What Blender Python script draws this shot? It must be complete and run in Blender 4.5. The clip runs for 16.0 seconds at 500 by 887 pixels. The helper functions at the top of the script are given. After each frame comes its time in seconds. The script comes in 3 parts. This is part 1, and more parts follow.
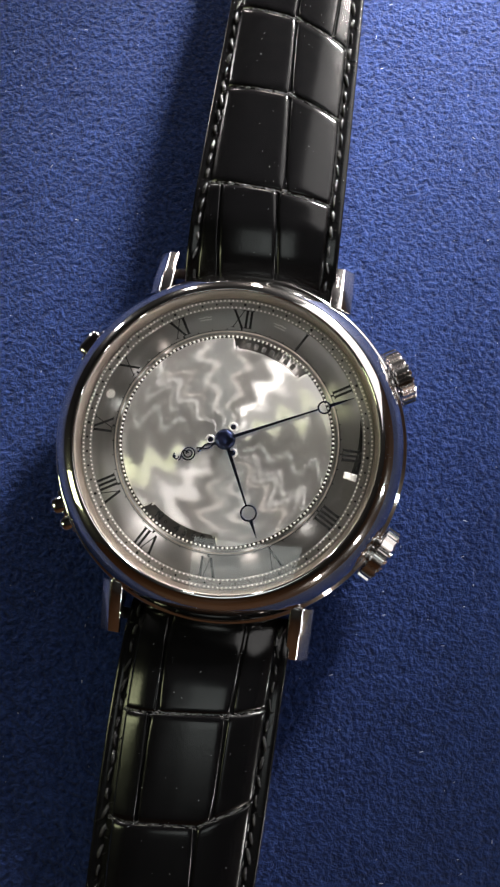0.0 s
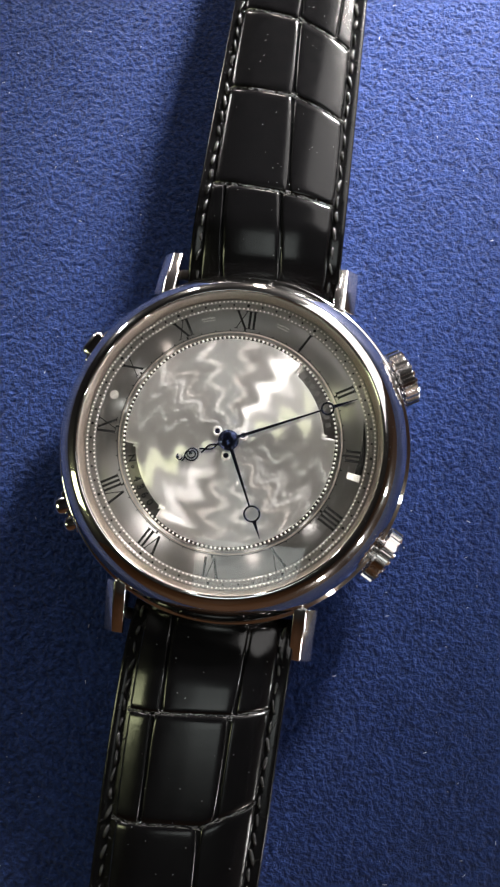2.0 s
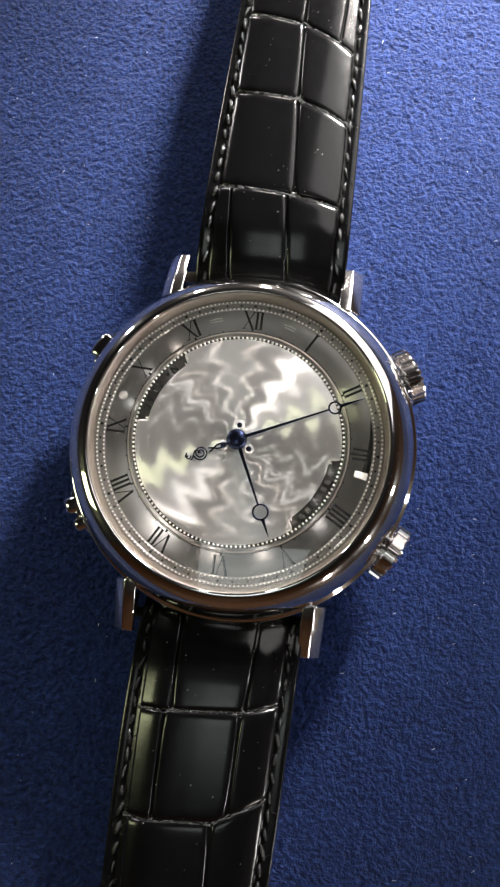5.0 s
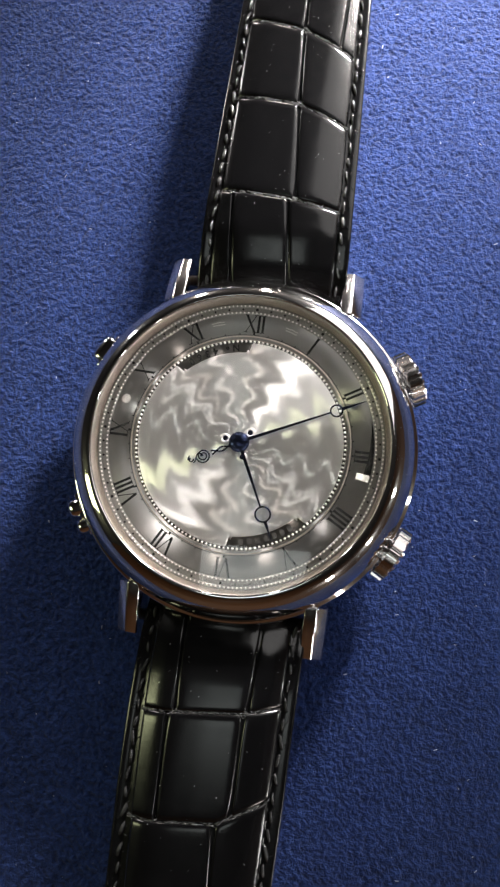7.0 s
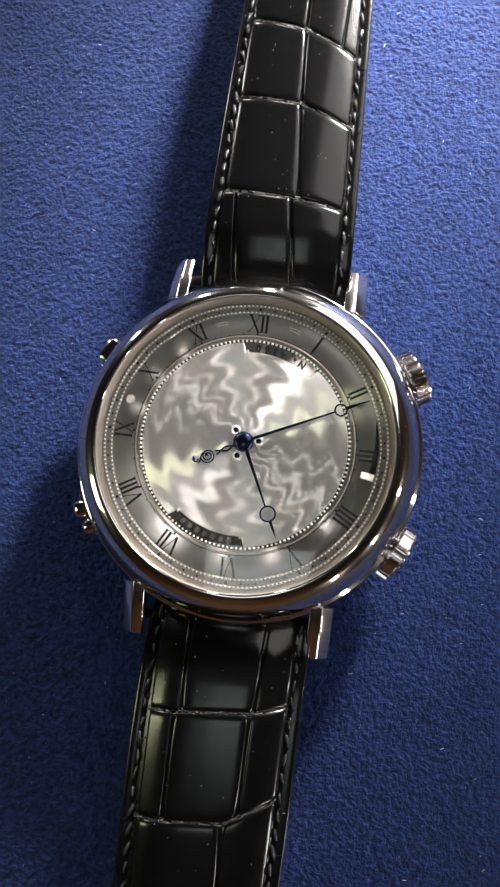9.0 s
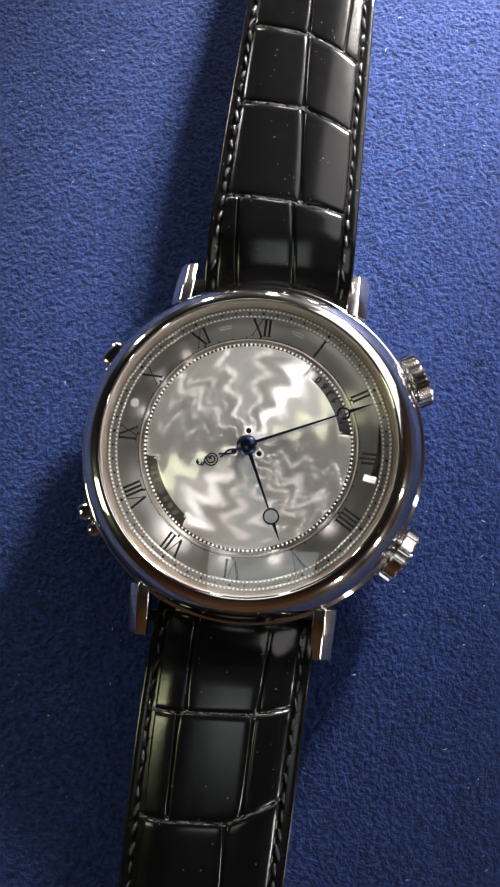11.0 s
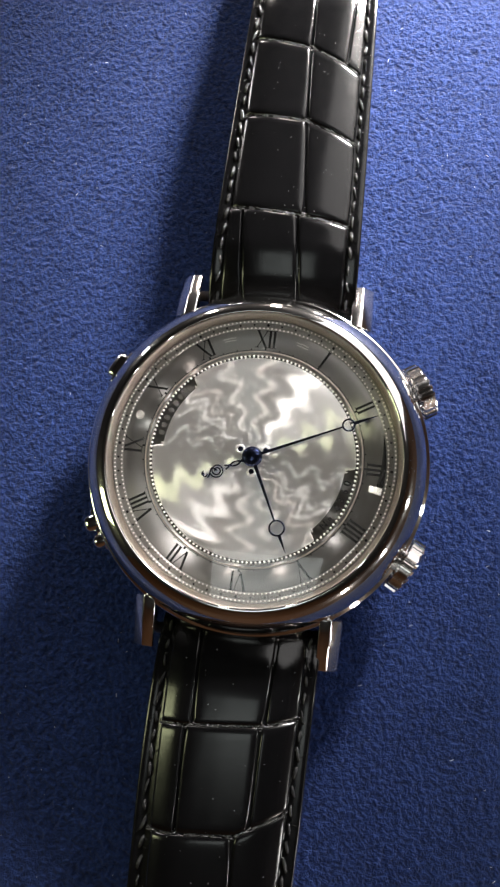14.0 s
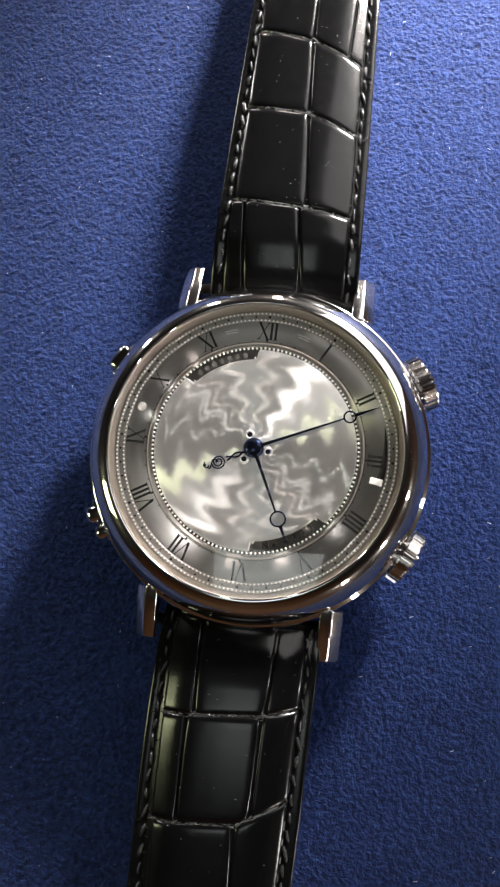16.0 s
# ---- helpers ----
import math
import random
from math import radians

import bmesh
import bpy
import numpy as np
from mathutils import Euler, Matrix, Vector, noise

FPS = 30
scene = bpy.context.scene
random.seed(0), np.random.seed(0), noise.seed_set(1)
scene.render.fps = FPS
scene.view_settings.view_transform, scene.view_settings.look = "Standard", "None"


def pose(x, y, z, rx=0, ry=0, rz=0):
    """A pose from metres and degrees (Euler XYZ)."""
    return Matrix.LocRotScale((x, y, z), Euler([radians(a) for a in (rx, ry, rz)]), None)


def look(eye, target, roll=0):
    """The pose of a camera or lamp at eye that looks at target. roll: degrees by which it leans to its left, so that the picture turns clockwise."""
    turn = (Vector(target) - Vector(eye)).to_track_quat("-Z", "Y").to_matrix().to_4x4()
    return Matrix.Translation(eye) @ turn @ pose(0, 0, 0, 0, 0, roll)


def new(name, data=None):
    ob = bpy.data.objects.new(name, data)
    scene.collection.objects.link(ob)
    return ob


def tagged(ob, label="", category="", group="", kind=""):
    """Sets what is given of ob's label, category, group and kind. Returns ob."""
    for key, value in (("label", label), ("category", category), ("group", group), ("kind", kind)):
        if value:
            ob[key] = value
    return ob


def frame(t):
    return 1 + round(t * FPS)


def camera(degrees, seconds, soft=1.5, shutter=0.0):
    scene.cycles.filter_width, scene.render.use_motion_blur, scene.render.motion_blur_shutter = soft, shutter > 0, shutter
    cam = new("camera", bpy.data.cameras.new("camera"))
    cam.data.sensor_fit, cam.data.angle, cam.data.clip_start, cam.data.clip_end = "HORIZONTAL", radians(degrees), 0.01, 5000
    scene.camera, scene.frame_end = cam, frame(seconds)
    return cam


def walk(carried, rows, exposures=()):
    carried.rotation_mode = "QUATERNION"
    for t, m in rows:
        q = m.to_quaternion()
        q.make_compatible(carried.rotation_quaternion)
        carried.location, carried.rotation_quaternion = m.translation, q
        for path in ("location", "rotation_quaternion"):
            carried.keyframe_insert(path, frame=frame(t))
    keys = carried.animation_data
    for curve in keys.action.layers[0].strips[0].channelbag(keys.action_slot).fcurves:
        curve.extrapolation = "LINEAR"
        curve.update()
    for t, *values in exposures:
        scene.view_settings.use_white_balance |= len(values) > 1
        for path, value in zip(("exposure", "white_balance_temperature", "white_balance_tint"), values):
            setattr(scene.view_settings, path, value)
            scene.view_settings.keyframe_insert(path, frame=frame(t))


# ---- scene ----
MM = 0.001

# ---- camera and its way ----
cam = camera(42.0, 16.0, soft=2.3)
PATH = [
    (0, pose(0.01121, -0.01124, 0.09837, 8.109, 4.217, 7.986)),
    (0.5, pose(0.01136, -0.01089, 0.09875, 7.977, 4.591, 7.822)),
    (1, pose(0.01130, -0.01078, 0.09931, 8.129, 4.627, 7.650)),
    (1.5, pose(0.01095, -0.01131, 0.09835, 8.046, 4.416, 7.829)),
    (2, pose(0.01117, -0.01124, 0.09843, 8.170, 4.473, 8.025)),
    (2.5, pose(0.01101, -0.01111, 0.09887, 8.322, 4.543, 7.912)),
    (3, pose(0.01074, -0.01224, 0.09884, 8.302, 4.792, 7.839)),
    (3.5, pose(0.01042, -0.01270, 0.09929, 8.437, 4.904, 7.861)),
    (4, pose(0.01076, -0.01226, 0.09889, 8.391, 4.568, 7.820)),
    (6.5, pose(0.01018, -0.01204, 0.10002, 8.639, 4.966, 7.630)),
    (7, pose(0.01039, -0.01204, 0.09990, 8.605, 4.791, 7.596)),
    (7.5, pose(0.00982, -0.01213, 0.10062, 8.779, 5.144, 7.562)),
    (8, pose(0.00982, -0.01233, 0.10088, 8.770, 5.229, 7.374)),
    (8.5, pose(0.01028, -0.01255, 0.09989, 8.583, 5.297, 7.306)),
    (9, pose(0.01029, -0.01218, 0.09992, 8.627, 5.158, 7.273)),
    (11.5, pose(0.01018, -0.01170, 0.10107, 8.615, 5.448, 7.091)),
    (12, pose(0.00981, -0.01102, 0.10139, 8.878, 5.406, 7.024)),
    (12.5, pose(0.00994, -0.01097, 0.10031, 8.669, 5.333, 6.967)),
    (13, pose(0.00973, -0.01073, 0.10044, 8.805, 5.241, 7.096)),
    (13.5, pose(0.00964, -0.01084, 0.10076, 8.862, 5.475, 7.102)),
    (14, pose(0.00974, -0.01082, 0.10106, 8.881, 5.656, 6.943)),
    (14.5, pose(0.00973, -0.01090, 0.10127, 8.858, 6.014, 6.908)),
    (15, pose(0.00955, -0.01053, 0.10050, 8.715, 5.630, 7.018)),
    (15.5, pose(0.00991, -0.01090, 0.10034, 8.699, 5.538, 7.053)),
    (16, pose(0.00996, -0.01179, 0.10124, 8.746, 5.821, 7.071)),
]
walk(cam, PATH, [(0, -0.24), (1, -0.1), (2, 0.0), (16, 0.0)])

# ---- world and light ----
world = bpy.data.worlds.new("world")
world.use_nodes = True
world.node_tree.nodes["Background"].inputs[0].default_value = (0.5, 0.55, 0.65, 1)
world.node_tree.nodes["Background"].inputs[1].default_value = 0.02
scene.world = world


def area(name, eye, target, size_x, size_y, watts, colour, shape="RECTANGLE"):
    data = bpy.data.lights.new(name, "AREA")
    data.shape, data.size, data.size_y = shape, size_x, size_y
    data.energy, data.color = watts, colour
    ob = new(name, data)
    ob.matrix_world = look(eye, target)
    return ob


# a desk lamp before a large soft box past the twelve o'clock end, the window, a ceiling panel
key = area("key_lamp", (0.088, 0.222, 0.083), (0.020, 0.085, 0.0), 0.050, 0.050, 0.25, (1.0, 0.95, 0.90), "DISK")
key.data.spread = radians(42)
area("soft_box_light", (0.138, 0.196, 0.170), (0, 0, 0.012), 0.20, 0.28, 0.30, (1.0, 0.97, 0.95))
area("window_light", (-0.92, -0.25, 0.51), (0, 0, 0.01), 0.20, 0.40, 1.8, (0.95, 1.0, 0.58))
area("ceiling_panel_light", (-0.085, -0.33, 1.58), (-0.085, -0.33, 0.0), 0.35, 0.45, 0.75, (0.92, 1.0, 0.97))
# unseen lamps added all round so that streaks cross the engine-turned disc
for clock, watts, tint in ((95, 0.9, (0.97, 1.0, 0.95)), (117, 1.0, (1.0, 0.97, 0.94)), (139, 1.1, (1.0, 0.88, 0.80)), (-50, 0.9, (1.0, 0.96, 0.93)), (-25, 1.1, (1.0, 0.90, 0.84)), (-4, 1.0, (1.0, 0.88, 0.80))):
    area("streak_lamp", (1.06 * math.sin(radians(clock)), 1.06 * math.cos(radians(clock)), 0.28), (0, 0, 0), 0.055, 0.26, 1.75 * watts, tint)


# ---- materials ----
def material(name):
    mat = bpy.data.materials.new(name)
    mat.use_nodes = True
    tree = mat.node_tree
    tree.nodes.clear()
    out = tree.nodes.new("ShaderNodeOutputMaterial")
    return mat, tree, out


def node(tree, kind, links=(), **values):
    n = tree.nodes.new(kind)
    for key, value in values.items():
        setattr(n, key, value)
    for key, value in links:
        if isinstance(value, bpy.types.NodeSocket):
            tree.links.new(value, n.inputs[key])
        else:
            n.inputs[key].default_value = value
    return n


def principled(name, colour, rough, metal=0.0, noise_scale=0.0, vary=0.0, bump=0.0, bump_scale=0.0, rough_vary=0.0, coat=0.0, sheen=0.0, spec=0.5):
    mat, tree, out = material(name)
    p = node(tree, "ShaderNodeBsdfPrincipled", [("Roughness", rough), ("Metallic", metal), ("Coat Weight", coat), ("Coat Roughness", 0.08), ("Sheen Weight", sheen), ("Specular IOR Level", spec)])
    p.inputs["Base Color"].default_value = (*colour, 1)
    co = node(tree, "ShaderNodeTexCoord").outputs["Object"]
    if noise_scale:
        n = node(tree, "ShaderNodeTexNoise", [("Vector", co), ("Scale", noise_scale), ("Detail", 5.0)])
        mix = node(tree, "ShaderNodeMix", [("Factor", n.outputs["Fac"])], data_type="RGBA")
        mix.inputs[6].default_value = (*[c * (1 - vary) for c in colour], 1)
        mix.inputs[7].default_value = (*[min(1, c * (1 + vary)) for c in colour], 1)
        tree.links.new(mix.outputs[2], p.inputs["Base Color"])
        if rough_vary:
            r = node(tree, "ShaderNodeMapRange", [("Value", n.outputs["Fac"]), ("To Min", max(0.0, rough - rough_vary)), ("To Max", rough + rough_vary)])
            tree.links.new(r.outputs[0], p.inputs["Roughness"])
    if bump:
        n2 = node(tree, "ShaderNodeTexNoise", [("Vector", co), ("Scale", bump_scale), ("Detail", 4.0)])
        b = node(tree, "ShaderNodeBump", [("Height", n2.outputs["Fac"]), ("Strength", 1.0), ("Distance", bump)])
        tree.links.new(b.outputs[0], p.inputs["Normal"])
    tree.links.new(p.outputs[0], out.inputs[0])
    return mat


def brushed(name, colour, rough, aniso, diffuse=0.15, grain=0.0):
    """Metal with fine grooves that run round the centre."""
    mat, tree, out = material(name)
    co = node(tree, "ShaderNodeTexCoord").outputs["Object"]
    flat = node(tree, "ShaderNodeVectorMath", [(0, co), (1, (1, 1, 0))], operation="MULTIPLY").outputs[0]
    radius = node(tree, "ShaderNodeVectorMath", [(0, flat)], operation="LENGTH").outputs["Value"]
    round_way = node(tree, "ShaderNodeVectorMath", [(0, (0, 0, 1)), (1, flat)], operation="CROSS_PRODUCT").outputs[0]
    way = node(tree, "ShaderNodeVectorMath", [(0, round_way)], operation="NORMALIZE").outputs[0]
    tangent = node(tree, "ShaderNodeVectorTransform", [(0, way)], vector_type="VECTOR", convert_from="OBJECT", convert_to="WORLD").outputs[0]
    n = node(tree, "ShaderNodeTexNoise", [("Vector", co), ("Scale", 2500.0), ("Detail", 3.0)])
    mix = node(tree, "ShaderNodeMix", [("Factor", n.outputs["Fac"])], data_type="RGBA")
    mix.inputs[6].default_value = (*[c * 0.93 for c in colour], 1)
    mix.inputs[7].default_value = (*colour, 1)
    gloss = node(tree, "ShaderNodeBsdfAnisotropic", [("Color", mix.outputs[2]), ("Roughness", rough), ("Anisotropy", aniso), ("Tangent", tangent)], distribution="MULTI_GGX")
    dif = node(tree, "ShaderNodeBsdfDiffuse", [("Color", mix.outputs[2])])
    both = node(tree, "ShaderNodeMixShader", [(0, diffuse), (1, gloss.outputs[0]), (2, dif.outputs[0])])
    if grain:
        rings = node(tree, "ShaderNodeMath", [(0, radius), (1, grain)], operation="MULTIPLY").outputs[0]
        line = node(tree, "ShaderNodeTexNoise", [("W", rings), ("Scale", 1.0), ("Detail", 2.0)], noise_dimensions="1D")
        b = node(tree, "ShaderNodeBump", [("Height", line.outputs["Fac"]), ("Strength", 1.0), ("Distance", 0.000006)])
        tree.links.new(b.outputs[0], gloss.inputs["Normal"])
    tree.links.new(both.outputs[0], out.inputs[0])
    return mat


def engine_turned(name, colour, rough, aniso, swing, period, phase, diffuse):
    """Silver cut on a rose engine: fine grooves round the centre that swing to and fro as the radius grows, more so near the middle."""
    mat, tree, out = material(name)

    def calc(operation, a, b=0.0):
        return node(tree, "ShaderNodeMath", [(0, a), (1, b)], operation=operation).outputs[0]

    co = node(tree, "ShaderNodeTexCoord").outputs["Object"]
    flat = node(tree, "ShaderNodeVectorMath", [(0, co), (1, (1, 1, 0))], operation="MULTIPLY").outputs[0]
    radius = node(tree, "ShaderNodeVectorMath", [(0, flat)], operation="LENGTH").outputs["Value"]
    tooth = calc("PINGPONG", calc("ADD", radius, phase), period / 2)
    zig = node(tree, "ShaderNodeMapRange", [("Value", tooth), ("From Max", period / 2), ("To Min", -radians(swing)), ("To Max", radians(swing))], interpolation_type="SMOOTHSTEP").outputs[0]
    middle = node(tree, "ShaderNodeMapRange", [("Value", radius), ("From Min", 1.5 * MM), ("From Max", 5.5 * MM), ("To Min", 2.2), ("To Max", 1.0)]).outputs[0]
    angle = calc("MULTIPLY", zig, middle)
    round_way = node(tree, "ShaderNodeVectorMath", [(0, (0, 0, 1)), (1, flat)], operation="CROSS_PRODUCT").outputs[0]
    way = node(tree, "ShaderNodeVectorMath", [(0, round_way)], operation="NORMALIZE").outputs[0]
    way = node(tree, "ShaderNodeVectorRotate", [("Vector", way), ("Axis", (0, 0, 1)), ("Angle", angle)], rotation_type="AXIS_ANGLE").outputs[0]
    tangent = node(tree, "ShaderNodeVectorTransform", [(0, way)], vector_type="VECTOR", convert_from="OBJECT", convert_to="WORLD").outputs[0]
    n = node(tree, "ShaderNodeTexNoise", [("Vector", co), ("Scale", 2500.0), ("Detail", 3.0)])
    mix = node(tree, "ShaderNodeMix", [("Factor", n.outputs["Fac"])], data_type="RGBA")
    mix.inputs[6].default_value = (*[c * 0.92 for c in colour], 1)
    mix.inputs[7].default_value = (*colour, 1)
    line = node(tree, "ShaderNodeTexNoise", [("W", calc("MULTIPLY", radius, 7000.0)), ("Scale", 1.0), ("Detail", 2.0)], noise_dimensions="1D")
    bump = node(tree, "ShaderNodeBump", [("Height", line.outputs["Fac"]), ("Strength", 1.0), ("Distance", 0.000004)]).outputs[0]
    gloss = node(tree, "ShaderNodeBsdfAnisotropic", [("Color", mix.outputs[2]), ("Roughness", rough), ("Anisotropy", aniso), ("Tangent", tangent), ("Normal", bump)], distribution="MULTI_GGX")
    dif = node(tree, "ShaderNodeBsdfDiffuse", [("Color", mix.outputs[2])])
    both = node(tree, "ShaderNodeMixShader", [(0, diffuse), (1, gloss.outputs[0]), (2, dif.outputs[0])])
    tree.links.new(both.outputs[0], out.inputs[0])
    return mat


def suede(name, dark, light):
    """Napped leather: clumps of fibre whose tips are paler than their roots."""
    mat, tree, out = material(name)
    co = node(tree, "ShaderNodeTexCoord").outputs["Object"]
    clump = node(tree, "ShaderNodeTexNoise", [("Vector", co), ("Scale", 1500.0), ("Detail", 3.0), ("Roughness", 0.65)]).outputs["Fac"]
    broad = node(tree, "ShaderNodeTexNoise", [("Vector", co), ("Scale", 130.0), ("Detail", 3.0)]).outputs["Fac"]
    blend = node(tree, "ShaderNodeMath", [(0, clump), (1, node(tree, "ShaderNodeMapRange", [("Value", broad), ("To Min", -0.06), ("To Max", 0.06)]).outputs[0])], operation="ADD").outputs[0]
    fac = node(tree, "ShaderNodeMapRange", [("Value", blend), ("From Min", 0.34), ("From Max", 0.68)]).outputs[0]
    mix = node(tree, "ShaderNodeMix", [("Factor", fac)], data_type="RGBA")
    mix.inputs[6].default_value, mix.inputs[7].default_value = (*dark, 1), (*light, 1)
    p = node(tree, "ShaderNodeBsdfPrincipled", [("Base Color", mix.outputs[2]), ("Roughness", 0.9), ("Sheen Weight", 0.08), ("Specular IOR Level", 0.1)])
    b = node(tree, "ShaderNodeBump", [("Height", clump), ("Strength", 1.0), ("Distance", 0.0009)])
    tree.links.new(b.outputs[0], p.inputs["Normal"])
    tree.links.new(p.outputs[0], out.inputs[0])
    return mat


def polished(name, colour, rough, haze, share):
    """Mirror polish with a share of fine handling scratches."""
    mat, tree, out = material(name)
    co = node(tree, "ShaderNodeTexCoord").outputs["Object"]
    n = node(tree, "ShaderNodeTexNoise", [("Vector", co), ("Scale", 900.0), ("Detail", 5.0)])
    r = node(tree, "ShaderNodeMapRange", [("Value", n.outputs["Fac"]), ("To Min", rough * 0.6), ("To Max", rough * 1.5)])
    a = node(tree, "ShaderNodeBsdfAnisotropic", [("Color", (*colour, 1)), ("Roughness", r.outputs[0])], distribution="MULTI_GGX")
    c = node(tree, "ShaderNodeBsdfAnisotropic", [("Color", (*colour, 1)), ("Roughness", haze)], distribution="MULTI_GGX")
    both = node(tree, "ShaderNodeMixShader", [(0, share), (1, a.outputs[0]), (2, c.outputs[0])])
    tree.links.new(both.outputs[0], out.inputs[0])
    return mat


GOLD = polished("white_gold", (0.82, 0.80, 0.79), 0.045, 0.22, 0.08)
GOLD_LUG = principled("white_gold_worn", (0.78, 0.75, 0.74), 0.15, 1.0, 1500.0, 0.08, rough_vary=0.04, spec=0.5)
GOLD_SATIN = principled("white_gold_satin", (0.58, 0.51, 0.45), 0.34, 1.0, 1200.0, 0.06)
SILVER = brushed("silvered_ring", (0.35, 0.34, 0.33), 0.31, 0.75, diffuse=0.02, grain=9000.0)
DISC = engine_turned("engine_turned_silver", (0.96, 0.94, 0.92), 0.32, 0.80, 7.0, 3.7 * MM, 2.7 * MM, 0.05)
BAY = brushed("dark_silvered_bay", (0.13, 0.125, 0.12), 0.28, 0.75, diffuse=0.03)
PLATE = brushed("silvered_plate", (0.62, 0.60, 0.57), 0.38, 0.5, diffuse=0.15)
PEARL = principled("silvered_bead", (0.9, 0.88, 0.86), 0.38, 1.0)
INK = principled("black_ink", (0.006, 0.006, 0.006), 0.5, 0.0, 3000.0, 0.3, spec=0.15)
GREY_INK = principled("grey_ink", (0.03, 0.028, 0.026), 0.5, 0.0, 3000.0, 0.3)
BLUED = principled("blued_steel", (0.035, 0.045, 0.10), 0.16, 1.0, 2500.0, 0.2)
LEATHER = principled("black_alligator", (0.0040, 0.0040, 0.0046), 0.17, 0.0, 700.0, 0.35, bump=0.000006, bump_scale=2600.0, rough_vary=0.05, spec=0.5)
# folds of the black leather, their glints put in as a grey base colour
CRINKLE_GLINT = principled("crinkled_leather_glint", (0.11, 0.11, 0.115), 0.22, 0.0, 900.0, 0.4, bump=0.00012, bump_scale=5500.0, spec=0.9)
THREAD = principled("waxed_thread", (0.028, 0.028, 0.030), 0.24, 0.0, 2000.0, 0.3, bump=0.00015, bump_scale=4500.0)
SUEDE = suede("blue_suede", (0.0073, 0.0155, 0.066), (0.0238, 0.0510, 0.187))
LINT = principled("lint", (0.65, 0.66, 0.70), 0.8)
WALL = principled("painted_wall", (0.045, 0.042, 0.05), 0.7, 0.0, 4.0, 0.15)
WOOD = principled("wood_panelling", (0.19, 0.08, 0.03), 0.5, 0.0, 6.0, 0.3)
CEILING = principled("ceiling_paint", (0.09, 0.09, 0.09), 0.8, 0.0, 5.0, 0.1)
WHITE = principled("white_enamel", (0.8, 0.79, 0.76), 0.3)

glass_mat, tree, out = material("sapphire_glass")
g = node(tree, "ShaderNodeBsdfGlass", [("IOR", 1.52), ("Roughness", 0.0)])
tree.links.new(g.outputs[0], out.inputs[0])


# ---- building helpers ----
def mesh_of(name, bm, mat, smooth=True):
    me = bpy.data.meshes.new(name)
    bmesh.ops.recalc_face_normals(bm, faces=bm.faces)
    bm.to_mesh(me)
    bm.free()
    if mat:
        me.materials.append(mat)
    if smooth:
        me.polygons.foreach_set("use_smooth", [True] * len(me.polygons))
    return me


def part(name, bm, mat, parent, label="", smooth=True):
    ob = new(name, mesh_of(name, bm, mat, smooth))
    ob.parent = parent
    return tagged(ob, label)


def piece(name, mesh, parent, m):
    ob = new(name, mesh)
    ob.parent = parent
    ob.matrix_basis = m
    return ob


def lathe(bm, profile, n=128, closed=False, wobble=None):
    """Turns (radius, z) in millimetres round the z axis."""
    rings = []
    for k in range(n):
        a = 2 * math.pi * k / n
        ring = []
        for r, z in profile:
            rr = r * (wobble(a, r, z) if wobble else 1)
            ring.append(bm.verts.new((rr * math.sin(a) * MM, rr * math.cos(a) * MM, z * MM)))
        rings.append(ring)
    m = len(profile)
    for k in range(n):
        p, q = rings[k], rings[(k + 1) % n]
        for i in range(m if closed else m - 1):
            bm.faces.new((p[i], p[(i + 1) % m], q[(i + 1) % m], q[i]))
    return bm


def box(bm, x0, x1, y0, y1, z0, z1, bevel=0.0, segments=2, turn=None):
    r = bmesh.ops.create_cube(bm, size=1)
    vs = r["verts"]
    for v in vs:
        v.co = Vector(((x0 + x1) / 2 + v.co.x * (x1 - x0), (y0 + y1) / 2 + v.co.y * (y1 - y0), (z0 + z1) / 2 + v.co.z * (z1 - z0))) * MM
    if bevel:
        es = list({e for v in vs for e in v.link_edges})
        r = bmesh.ops.bevel(bm, geom=es, offset=bevel * MM, segments=segments, profile=0.5, affect="EDGES")
        vs = list({v for f in r["faces"] for v in f.verts} | {v for v in vs if v.is_valid})
    if turn:
        for v in vs:
            v.co = turn @ v.co
    return bm


def prism(bm, outline, z0, z1):
    """A slab from a flat outline in millimetres, running anticlockwise."""
    low = [bm.verts.new((x * MM, y * MM, z0 * MM)) for x, y in outline]
    top = [bm.verts.new((x * MM, y * MM, z1 * MM)) for x, y in outline]
    bm.faces.new(top)
    bm.faces.new(low[::-1])
    n = len(outline)
    for i in range(n):
        bm.faces.new((low[i], low[(i + 1) % n], top[(i + 1) % n], top[i]))
    return bm


def band(bm, r0, r1, a0, a1, z0, z1, steps=48):
    """A piece of a flat ring; clock angles in degrees."""
    full = abs(a1 - a0) >= 360
    angles = [radians(a0 + (a1 - a0) * k / steps) for k in range(steps + (0 if full else 1))]
    rows = [[bm.verts.new((r * math.sin(a) * MM, r * math.cos(a) * MM, z * MM)) for r, z in ((r0, z0), (r0, z1), (r1, z1), (r1, z0))] for a in angles]
    count = len(rows)
    for k in range(count if full else count - 1):
        p, q = rows[k], rows[(k + 1) % count]
        for i in range(4):
            bm.faces.new((p[i], p[(i + 1) % 4], q[(i + 1) % 4], q[i]))
    if not full:
        bm.faces.new(rows[0])
        bm.faces.new(rows[-1][::-1])
    return bm


